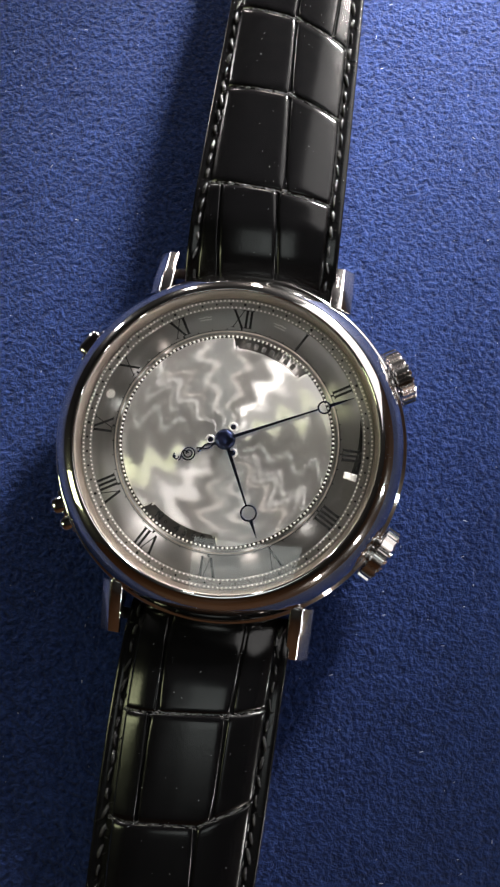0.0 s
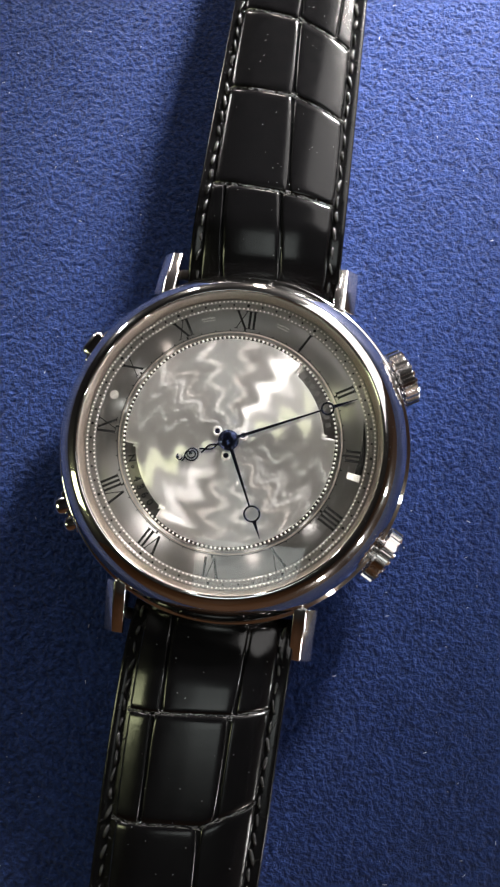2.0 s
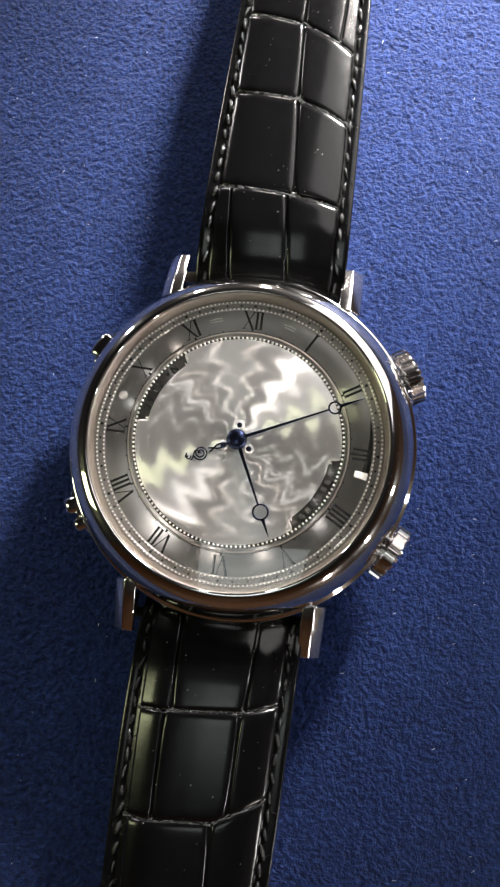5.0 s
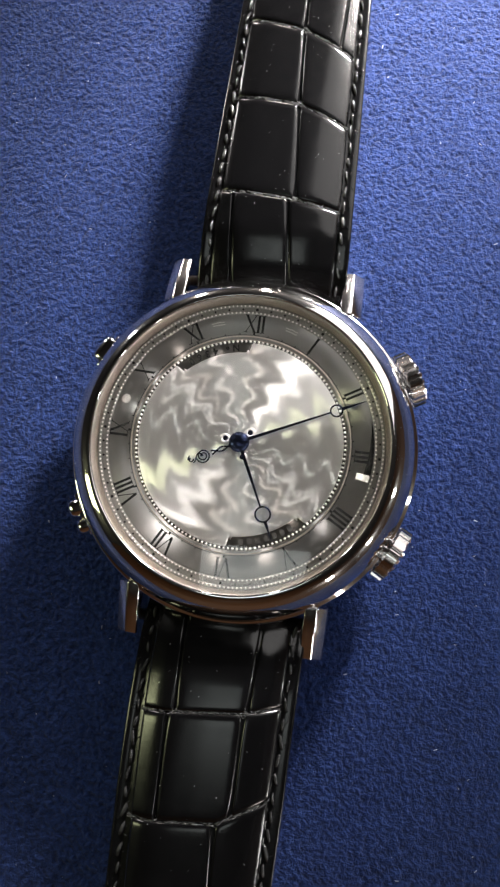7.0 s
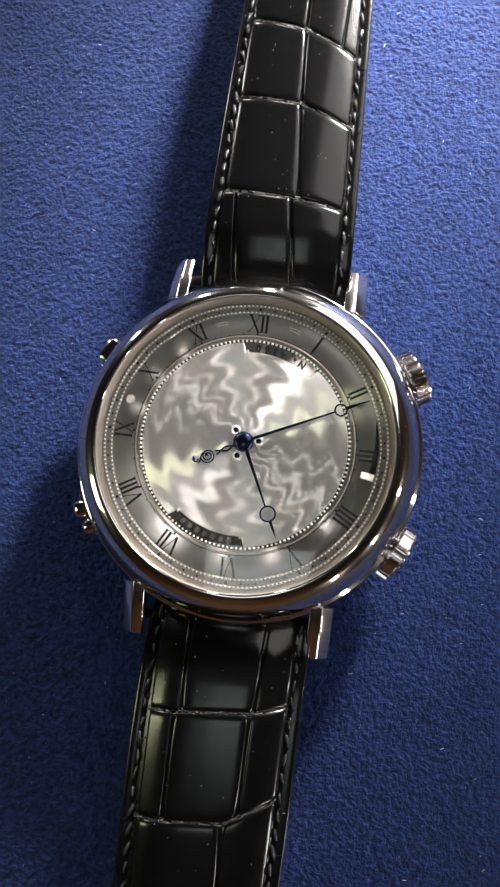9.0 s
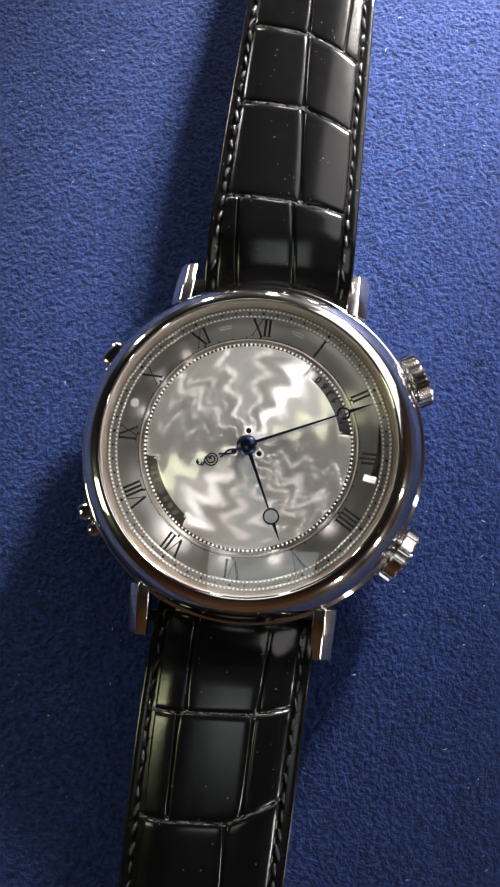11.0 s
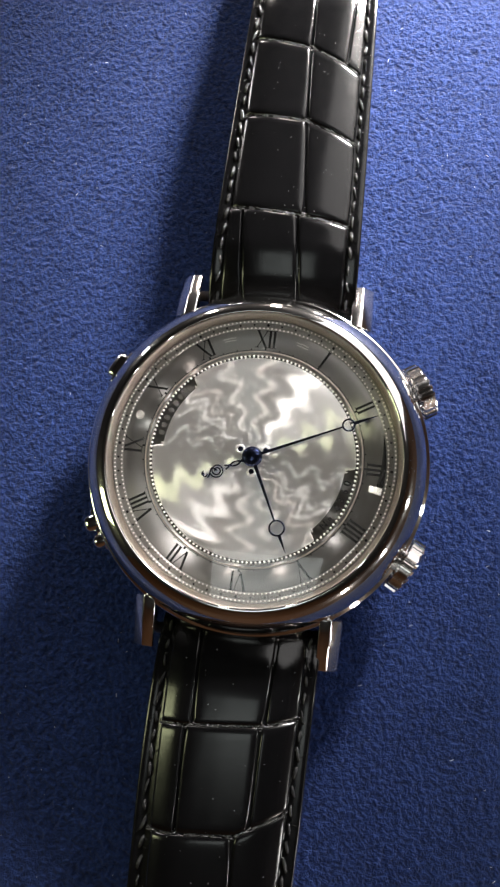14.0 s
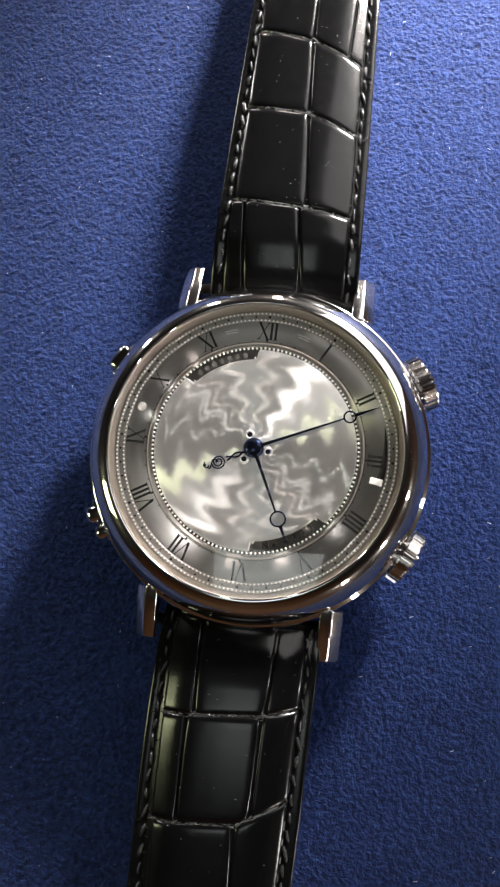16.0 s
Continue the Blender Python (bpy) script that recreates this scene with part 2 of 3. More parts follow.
def tube(bm, points, radius, sides=8, closed=False):
    """A round bar along points in millimetres; radius: one number, or one for each point."""
    pts = [Vector(p) for p in points]
    n = len(pts)
    rad = radius if isinstance(radius, (list, tuple)) else [radius] * n
    rings = []
    for i, p in enumerate(pts):
        a, b = (pts[(i - 1) % n], pts[(i + 1) % n]) if closed else (pts[max(i - 1, 0)], pts[min(i + 1, n - 1)])
        way = (b - a).normalized()
        side = way.cross(Vector((0, 0, 1)))
        side = side.normalized() if side.length > 1e-4 else Vector((1, 0, 0))
        up = side.cross(way)
        rings.append([bm.verts.new((p + (side * math.cos(2 * math.pi * k / sides) + up * math.sin(2 * math.pi * k / sides)) * rad[i]) * MM) for k in range(sides)])
    for i in range(n if closed else n - 1):
        p, q = rings[i], rings[(i + 1) % n]
        for k in range(sides):
            bm.faces.new((p[k], p[(k + 1) % sides], q[(k + 1) % sides], q[k]))
    if not closed:
        bm.faces.new(rings[0][::-1])
        bm.faces.new(rings[-1])
    return bm


def spin(clock):
    """Turn about the watch's axis, clockwise in degrees."""
    return Matrix.Rotation(-radians(clock), 4, "Z")


# ---- room: the cloth on its table, plain walls that close the place ----
def suede_cloth():
    def axis(low, high, step, far):
        inner = np.arange(low, high + step / 2, step)
        return np.concatenate([np.linspace(-far, low - 4, 12), inner, np.linspace(high + 4, far, 12)])

    xs, ys = axis(-66, 52, 0.32, 330), axis(-76, 92, 0.32, 330)
    gx, gy = np.meshgrid(xs, ys)
    rng = np.random.default_rng(4)
    near = (gx > -66.5) & (gx < 52.5) & (gy > -76.5) & (gy < 92.5)
    rough = rng.normal(0, 1, gx.shape)
    soft = rough.copy()
    for shift in ((0, 1), (0, -1), (1, 0), (-1, 0)):
        soft += 0.30 * np.roll(rough, shift, (0, 1))
    z = np.where(near, 0.06 * soft, 0.0) - 0.2
    verts = np.stack([gx, gy, z], -1).reshape(-1, 3) * MM
    h, w = gx.shape
    i = (np.arange(h - 1)[:, None] * w + np.arange(w - 1)).ravel()
    faces = np.stack([i, i + 1, i + w + 1, i + w], -1)
    me = bpy.data.meshes.new("suede_cloth")
    me.from_pydata(verts.tolist(), [], faces.tolist())
    me.materials.append(SUEDE)
    me.polygons.foreach_set("use_smooth", [True] * len(me.polygons))
    return tagged(new("suede_cloth", me), "deep blue suede cloth with a fine napped grain", "cloth", kind="structure")


suede_cloth()


def slab(name, x0, x1, y0, y1, z0, z1, mat, label, category):
    bm = box(bmesh.new(), x0, x1, y0, y1, z0, z1)
    return tagged(new(name, mesh_of(name, bm, mat, False)), label, category, kind="structure")


slab("table_top", -335, 335, -335, 335, -40, -2, WOOD, "wooden table top under the blue cloth", "table")
slab("floor", -1500, 1500, -1500, 1500, -800, -760, WALL, "plain dark floor", "floor")
slab("ceiling", -1500, 1500, -1500, 1500, 1600, 1640, CEILING, "plain dark ceiling", "ceiling")
slab("wall_north", -1500, 1500, 1500, 1540, -760, 1600, WALL, "plain dark painted wall", "wall")
slab("wall_south", -1500, 1500, -1140, -1100, -760, 1600, WOOD, "brown wood panelled wall", "wall")
slab("wall_east", 1500, 1540, -1500, 1500, -760, 1600, WOOD, "brown wood panelled wall", "wall")
slab("wall_west", -1540, -1500, -1500, 1500, -760, 1600, WALL, "plain dark painted wall", "wall")

# ---- the wristwatch ----
watch = tagged(new("wristwatch"), "white gold wristwatch with black alligator strap on blue suede", "wristwatch")
watch.location = (0, 0, 0)


def watch_case():
    bm = lathe(bmesh.new(), [(0, 0.05), (17.5, 0.05), (19.5, 0.5), (21.5, 2.4), (23.0, 4.2), (23.5, 4.8), (23.5, 9.3), (23.2, 9.6), (19.5, 9.6)], 144)
    case = part("case", bm, GOLD, watch, "polished white gold case")
    bm = bmesh.new()
    n = 180
    lathe(bm, [(23.45, 4.8), (23.75, 5.0), (23.75, 9.0), (23.45, 9.25)], n * 4, wobble=lambda a, r, z: 1 + (0.006 * math.cos(a * n) if r > 23.6 else 0))
    part("fluted_band", bm, GOLD, case, "finely fluted case side")
    arc = [(20.15, 13.6), (20.12, 14.85), (20.18, 15.0), (20.3, 15.03), (20.5, 14.99), (20.8, 14.9), (21.1, 14.78), (21.35, 14.65), (21.6, 14.45), (22.0, 14.1), (22.3, 13.8), (22.6, 13.46), (22.85, 13.12), (23.05, 12.79), (23.25, 12.4), (23.42, 12.0), (23.6, 11.45), (23.72, 10.95), (23.78, 10.45)]
    arc += [(23.82, 10.3), (24.05, 10.26), (24.24, 10.14), (24.34, 9.95), (24.3, 9.72), (24.1, 9.6), (20.15, 9.6)]
    bezel = part("bezel", lathe(bmesh.new(), arc, 192, closed=True), GOLD, watch, "rounded mirror-polished bezel")
    rng = random.Random(21)
    bm = bmesh.new()
    for k in range(70):
        clock, r = rng.uniform(50, 130) if k % 3 else rng.uniform(0, 360), rng.uniform(20.6, 23.2)
        z = float(np.interp(r, [p[0] for p in arc[4:18]], [p[1] for p in arc[4:18]]))
        bmesh.ops.create_icosphere(bm, subdivisions=1, radius=rng.uniform(0.02, 0.05) * MM, matrix=spin(clock) @ pose(0, r * MM, z * MM))
    part("dust", bm, LINT, bezel, "pale dust specks")
    part("flange", lathe(bmesh.new(), [(20.14, 14.6), (19.98, 14.2), (19.6, 13.02), (19.6, 12.5), (20.14, 12.5)], 160, closed=True), GOLD_SATIN, watch, "satin inner flange")
    # lugs: straight bars that bend down past the case
    for sx in (-1, 1):
        for sy in (-1, 1):
            bm = bmesh.new()
            rows = []
            for y, top, low in ((20.5, 10.5, 4.5), (24.0, 9.4, 3.6), (27.7, 7.9, 2.6)):
                rows.append([bm.verts.new((sx * x * MM, sy * y * MM, z * MM)) for x, z in ((11.35, low), (11.35, top), (12.95, top), (14.55, top - 1.5), (14.55, low))])
            for p, q in zip(rows, rows[1:]):
                for i in range(5):
                    bm.faces.new((p[i], p[(i + 1) % 5], q[(i + 1) % 5], q[i]))
            bm.faces.new(rows[0])
            bm.faces.new(rows[-1][::-1])
            bmesh.ops.recalc_face_normals(bm, faces=bm.faces)
            bmesh.ops.bevel(bm, geom=[e for e in bm.edges], offset=0.22 * MM, segments=3, profile=0.5, affect="EDGES")
            part("lug", bm, GOLD_LUG, watch, "polished straight lug")
    for sy in (-1, 1):
        part("spring_bar", tube(bmesh.new(), [(-11.5, sy * 25.2, 5.6), (11.5, sy * 25.2, 5.6)], 0.8, 10), GOLD_SATIN, watch)
    bm = lathe(bmesh.new(), [(0, 15.05), (10, 15.0), (17, 14.9), (20.24, 14.763), (20.3, 14.76), (20.3, 14.16), (20.24, 14.163), (17, 14.3), (10, 14.4), (0, 14.45)], 96)
    bmesh.ops.remove_doubles(bm, verts=bm.verts, dist=1e-7)
    crystal = part("crystal", bm, glass_mat, watch, "clear domed sapphire crystal")
    crystal.visible_shadow = False


watch_case()


def knob(name, clock, inner, outer, radius, teeth, label, height=7.2):
    """A fluted crown on the case's side."""
    bm = bmesh.new()
    lathe(bm, [(0, inner), (radius * 0.8, inner), (radius, inner + 0.35), (radius, outer - 0.5), (radius * 0.86, outer - 0.1), (0, outer)], teeth * 6,
          wobble=lambda a, r, z: 1 + (0.07 * max(-1, min(1, 2.5 * math.cos(a * teeth))) if r > radius * 0.95 else 0))
    m = spin(clock) @ pose(0, 0, height * MM) @ pose(0, 0, 0, -90, 0, 0)
    ob = part(name, bm, GOLD_LUG, watch, label, smooth=False)
    ob.matrix_basis = m
    stem = lathe(bmesh.new(), [(0, 21.5), (1.6, 21.5), (1.6, inner + 0.1), (0, inner + 0.1)], 24)
    part("stem", stem, GOLD, ob)
    return ob


knob("crown", 60.3, 24.4, 27.0, 3.75, 20, "fluted winding crown")
knob("alarm_crown", 118.6, 24.2, 26.6, 3.7, 18, "fluted alarm crown")


def pusher(clock, width, outer, label):
    bm = bmesh.new()
    box(bm, -width / 2, width / 2, 22.8, outer, 6.2, 9.2, 1.1, 4)
    ob = part("pusher", bm, GOLD, watch, label)
    ob.matrix_basis = spin(clock)
    guard = box(bmesh.new(), -width / 2 - 0.6, width / 2 + 0.6, 22.6, outer - 1.5, 5.6, 9.0, 0.4, 2)
    part("pusher_guard", guard, GOLD, ob)


pusher(-61.3, 4.4, 26.6, "polished push button")
pusher(-117.0, 2.8, 26.7, "polished push button")
pusher(-123.5, 2.4, 26.4, "polished small slide button")


# ---- dial ----
def glyph(bm, kind, x, height):
    """One stroke letter of a numeral, its middle at x; tops point outwards. Returns its width."""
    def bar(x0, y0, x1, y1, wide):
        prism(bm, [(x0 - wide / 2, y0), (x0 + wide / 2, y0), (x1 + wide / 2, y1), (x1 - wide / 2, y1)] if y1 > y0 else
              [(x1 - wide / 2, y1), (x1 + wide / 2, y1), (x0 + wide / 2, y0), (x0 - wide / 2, y0)], 0, 0.016)

    h = height / 2
    serif = lambda cx, y, wide: prism(bm, [(cx - wide / 2, y - 0.045), (cx + wide / 2, y - 0.045), (cx + wide / 2, y + 0.045), (cx - wide / 2, y + 0.045)], 0, 0.018)
    if kind == "I":
        bar(x, -h, x, h, 0.33)
        serif(x, h, 0.62), serif(x, -h, 0.56)
    if kind == "V":
        bar(x, -h, x - 0.68, h, 0.33), bar(x, -h, x + 0.68, h, 0.12)
        serif(x - 0.68, h, 0.6), serif(x + 0.68, h, 0.5)
    if kind == "X":
        bar(x + 0.62, -h, x - 0.66, h, 0.34), bar(x - 0.62, -h, x + 0.66, h, 0.12)
        for s in (-1, 1):
            serif(x + s * 0.64, h, 0.55), serif(x + s * 0.62, -h, 0.55)


WIDE = {"I": 0.62, "V": 1.55, "X": 1.6}


def signature_strokes():
    bm = bmesh.new()
    for x, y, wide in ((-0.55, 0.16, 0.42), (0.1, 0.22, 0.3), (0.6, 0.14, 0.26), (-0.2, -0.18, 0.62), (0.55, -0.22, 0.32)):
        box(bm, x - wide, x + wide, y - 0.07, y + 0.07, 0, 0.018)
    return bm


def dial():
    base = part("chapter_ring", band(bmesh.new(), 14.55, 19.75, 0, 360, 12.4, 13.0, 192), SILVER, watch, "silvered circular-brushed hour ring")
    part("dial_plate", lathe(bmesh.new(), [(0, 12.3), (14.6, 12.3), (14.6, 12.0), (0, 12.0)], 96), PLATE, watch)
    part("inner_bevel", lathe(bmesh.new(), [(14.5, 12.5), (14.5, 12.86), (14.92, 13.04), (15.0, 13.0), (15.0, 12.5)], 160, closed=True), GOLD_SATIN, base, "narrow bevelled inner edge")
    for hour, text in enumerate(("XII", "I", "II", "III", "IIII", "V", "VI", "VII", "VIII", "IX", "X", "XI")):
        bm = bmesh.new()
        total = sum(WIDE[c] for c in text)
        x = -total / 2
        for c in text:
            glyph(bm, c, x + WIDE[c] / 2, 2.45)
            x += WIDE[c]
        ob = part("numeral", bm, INK, base, "", smooth=False)
        ob.matrix_basis = spin(30 * hour) @ pose(0, 16.75 * MM, 13.0 * MM)
    # two circles of beads and the minute dots between them
    ball = bmesh.new()
    bmesh.ops.create_icosphere(ball, subdivisions=1, radius=0.15 * MM)
    bead = mesh_of("bead", ball, PEARL)
    for name, r, count in (("inner_bead_circle", 18.3, 200), ("outer_bead_circle", 19.25, 212)):
        ring = part(name, band(bmesh.new(), r - 0.2, r + 0.2, 0, 360, 12.9, 13.02, 160), SILVER, base, "raised beaded circle")
        for k in range(count):
            piece("bead", bead, ring, spin(360 / count * k) @ pose(0, r * MM, 13.07 * MM))
    for k in range(60):
        big = k % 5 == 0
        bm = bmesh.new()
        bmesh.ops.create_circle(bm, cap_ends=True, segments=10, radius=(0.2 if big else 0.14) * MM)
        ob = part("minute_dot", bm, INK, base)
        ob.matrix_basis = spin(6 * k) @ pose(0, 18.78 * MM, 13.03 * MM)
    part("inner_track", band(bmesh.new(), 15.1, 15.16, 0, 360, 12.99, 13.015, 160), INK, base, "thin black track line")
    for k in range(48):
        wide, far = (0.13, 0.36) if k % 4 == 0 else (0.06, 0.22)
        ob = part("track_tick", box(bmesh.new(), -wide, wide, 15.12, 15.14 + far, 12.99, 13.02), INK, base, smooth=False)
        ob.matrix_basis = spin(7.5 * k)
    # openings in the ring: alarm note window, running reserve
    bm = bmesh.new()
    bmesh.ops.create_circle(bm, cap_ends=True, segments=24, radius=0.62 * MM)
    ob = part("alarm_window", bm, PLATE, base, "small round alarm indicator")
    ob.matrix_basis = spin(-75.5) @ pose(0, 17.0 * MM, 13.015 * MM)
    part("reserve_window", prism(bmesh.new(), [(18.0 * math.sin(radians(a)), 18.0 * math.cos(radians(a))) for a in range(98, 73, -2)] + [((18.0 - 0.95 * ((a - 74) / 24) ** 0.8) * math.sin(radians(a)), (18.0 - 0.95 * ((a - 74) / 24) ** 0.8) * math.cos(radians(a))) for a in range(76, 99, 2)], 12.9, 13.012), INK, base, "dark curved running reserve opening")
    part("reserve_pointer", band(bmesh.new(), 16.2, 17.9, 97.6, 100.6, 12.9, 13.02, 8), WHITE, base, "white running reserve marker")
    for clock in (-17.5, 17.5):
        ob = part("secret_signature", signature_strokes(), PLATE, base, "faint engraved strokes", smooth=False)
        ob.matrix_basis = spin(clock) @ pose(0, 17.0 * MM, 12.99 * MM)


dial()


def turning_disc():
    """The middle of the dial, which turns while the music plays: origin on its axis, at the height of its face."""
    disc = new("music_disc")
    disc.parent = watch
    disc.location = (0, 0, 12.95 * MM)
    tagged(disc, "engine-turned silver disc that turns")
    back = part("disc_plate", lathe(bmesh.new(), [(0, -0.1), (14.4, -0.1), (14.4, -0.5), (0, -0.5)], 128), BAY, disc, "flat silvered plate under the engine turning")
    # face: full radius but for two stepped bays with curled ends
    half, deep, full = 23.2, 12.62, 14.0
    def reach(a):
        best = full
        for middle in (0, 180):
            d = abs((a - middle + 180) % 360 - 180)
            if d < half - 3.4:
                best = deep
            elif d < half:
                s = (d - (half - 3.4)) / 3.4
                best = deep + 0.45 * math.sin(math.pi * min(1, s * 1.7)) ** 2 + (full - deep) * max(0, (s - 0.62) / 0.38) ** 0.6
        return min(best, full)
    bm = bmesh.new()
    angles = [k * 0.5 for k in range(720)]
    radii = [1.3, 3, 6, 9, 12]
    grid = [[bm.verts.new((r * math.sin(radians(a)) * MM, r * math.cos(radians(a)) * MM, 0.06 * MM)) for r in radii + [reach(a) - 0.12]]
            + [bm.verts.new((reach(a) * math.sin(radians(a)) * MM, reach(a) * math.cos(radians(a)) * MM, z * MM)) for z in (0.0, -0.12)] for a in angles]
    for k in range(720):
        p, q = grid[k], grid[(k + 1) % 720]
        for i in range(len(p) - 1):
            bm.faces.new((p[i], p[i + 1], q[i + 1], q[i]))
    face = part("engine_turned_face", bm, DISC, disc, "wavy engine-turned silver face")
    ball = bmesh.new()
    bmesh.ops.create_icosphere(ball, subdivisions=1, radius=0.2 * MM)
    bead = mesh_of("bead", ball, PEARL)
    for k in range(150):
        piece("bead", bead, back, spin(2.4 * k) @ pose(0, 14.22 * MM, 0.0))
    # bays: maker's name as plain bars, and the number
    def letter(name, text, clock, inward, size):
        curve = bpy.data.curves.new(name, "FONT")
        curve.body, curve.size, curve.align_x, curve.align_y, curve.extrude, curve.offset = text, size * MM, "CENTER", "CENTER", 0.02 * MM, 0.035 * MM
        probe = new("probe", curve)
        bpy.context.view_layer.update()
        me = bpy.data.meshes.new_from_object(probe.evaluated_get(bpy.context.evaluated_depsgraph_get()))
        me.name = name
        bpy.data.objects.remove(probe)
        me.materials.clear()
        me.materials.append(INK)
        ob = new(name, me)
        ob.parent = back
        ob.matrix_basis = spin(clock) @ pose(0, 13.32 * MM, -0.075 * MM, 0, 0, 180 if inward else 0)
    for k in range(7):
        ob = part("maker_mark_bar", box(bmesh.new(), -0.3, 0.3, -0.38, 0.38, 0, 0.03), GREY_INK, back, smooth=False)
        ob.matrix_basis = spin((k - 3) * 4.9) @ pose(0, 13.3 * MM, -0.1 * MM)
    for text, clock, size in (("N", 13.5, 1.3), ("o", 8.4, 0.8), ("4", 1.0, 1.35), ("3", -4.2, 1.35), ("6", -9.4, 1.35), ("0", -14.6, 1.35)):
        letter("engraved_character", text, 180 + clock, True, size)
    # rosette of three small screws about the axis
    for k in range(3):
        screw = part("screw_seat", lathe(bmesh.new(), [(0, 0.02), (0.36, 0.02), (0.42, 0.2), (0.56, 0.22), (0.66, 0.0)], 20), PEARL, disc, "small polished ring")
        screw.matrix_basis = spin(120 * k + 4) @ pose(0, 2.0 * MM, 0.05 * MM)
        part("screw", lathe(bmesh.new(), [(0, 0.12), (0.3, 0.1), (0.4, 0.03)], 14), BLUED, screw, "dark blued screw head")
    return disc


disc = turning_disc()


def breguet_hand(name, length, eye, ring, clock, z, base_width, label, neck=0.11):
    bm = bmesh.new()
    thick = 0.22
    # tapered stem up to the hollow ring, then a fine tip
    prism(bm, [(-base_width, 0.6), (base_width, 0.6), (neck, eye - ring + 0.1), (-neck, eye - ring + 0.1)], 0, thick)
    tube(bm, [(ring * math.sin(2 * math.pi * k / 36), eye + ring * math.cos(2 * math.pi * k / 36), thick / 2) for k in range(36)], 0.12, 8, closed=True)
    prism(bm, [(-0.24, eye + ring), (0.24, eye + ring), (0.03, length), (-0.03, length)], 0, thick)
    lathe(bm, [(0, 0.0), (1.1, 0.0), (1.1, thick), (0, thick)], 28)
    bmesh.ops.bevel(bm, geom=[e for e in bm.edges if abs((e.verts[0].co - e.verts[1].co).z) < 1e-7 and e.calc_length() > 3 * MM], offset=0.05 * MM, segments=1, affect="EDGES")
    ob = part(name, bm, BLUED, watch, label, smooth=False)
    ob.matrix_basis = pose(0, 0, z * MM) @ spin(clock)
    return ob


hour_hand = breguet_hand("hour_hand", 13.6, 10.2, 1.0, 154.4, 13.35, 0.26, "blued steel hour hand with a hollow ring")
minute_hand = breguet_hand("minute_hand", 17.8, 13.7, 0.78, 65.4, 13.6, 0.22, "blued steel minute hand with a hollow ring")


def alarm_hand():
    bm = bmesh.new()
    stem = [(0.28 * math.sin(y * 1.9), y, 0) for y in np.arange(1.0, 4.2, 0.2)]
    tube(bm, stem, 0.12, 6)
    tube(bm, [(-x, y, z) for x, y, z in stem], 0.12, 6)
    tube(bm, [((0.15 + 0.09 * k / 6) * 1.9 * math.sin(k * 0.5), 5.2 + (0.15 + 0.09 * k / 6) * 1.9 * math.cos(k * 0.5), 0) for k in range(26)], 0.1, 6)
    tube(bm, [(0.62 * math.sin(a * 0.3) * (1 - a * 0.02), 5.2 + 0.16 * a * 0.62, 0) for a in range(0, 17)], 0.1, 6)
    tube(bm, [(0.2 + 0.42 * math.cos(a * 0.4), 6.9 + 0.34 * math.sin(a * 0.4), 0) for a in range(0, 12)], 0.09, 6)
    bmesh.ops.create_icosphere(bm, subdivisions=2, radius=0.24 * MM, matrix=pose(0.25 * MM, 7.15 * MM, 0))
    lathe(bm, [(0, -0.1), (1.2, -0.1), (1.2, 0.1), (0, 0.1)], 24)
    ob = part("alarm_hand", bm, BLUED, watch, "blued steel treble clef alarm hand")
    ob.matrix_basis = pose(0, 0, 13.3 * MM) @ spin(-117.5)


alarm_hand()
hub = lathe(bmesh.new(), [(1.35, 13.1), (1.4, 13.6), (1.28, 13.85), (0.98, 14.08), (0.55, 14.2), (0, 14.24)], 36)
part("hand_hub", hub, BLUED, watch, "polished blue hub cap")


# ---- strap ----
def lerp(a, b, s):
    return a + (b - a) * s


# how far the padded top falls from the middle to the stitched edge
PAD_AT = (0, 0.3, 0.4, 0.45, 0.5, 0.55, 0.6, 0.65, 0.7, 0.75, 0.8, 0.83, 0.86, 0.88, 1.0)
PAD_DROP = (0, 0.05, 0.11, 0.16, 0.24, 0.35, 0.49, 0.67, 0.88, 1.12, 1.39, 1.6, 1.95, 2.1, 2.1)


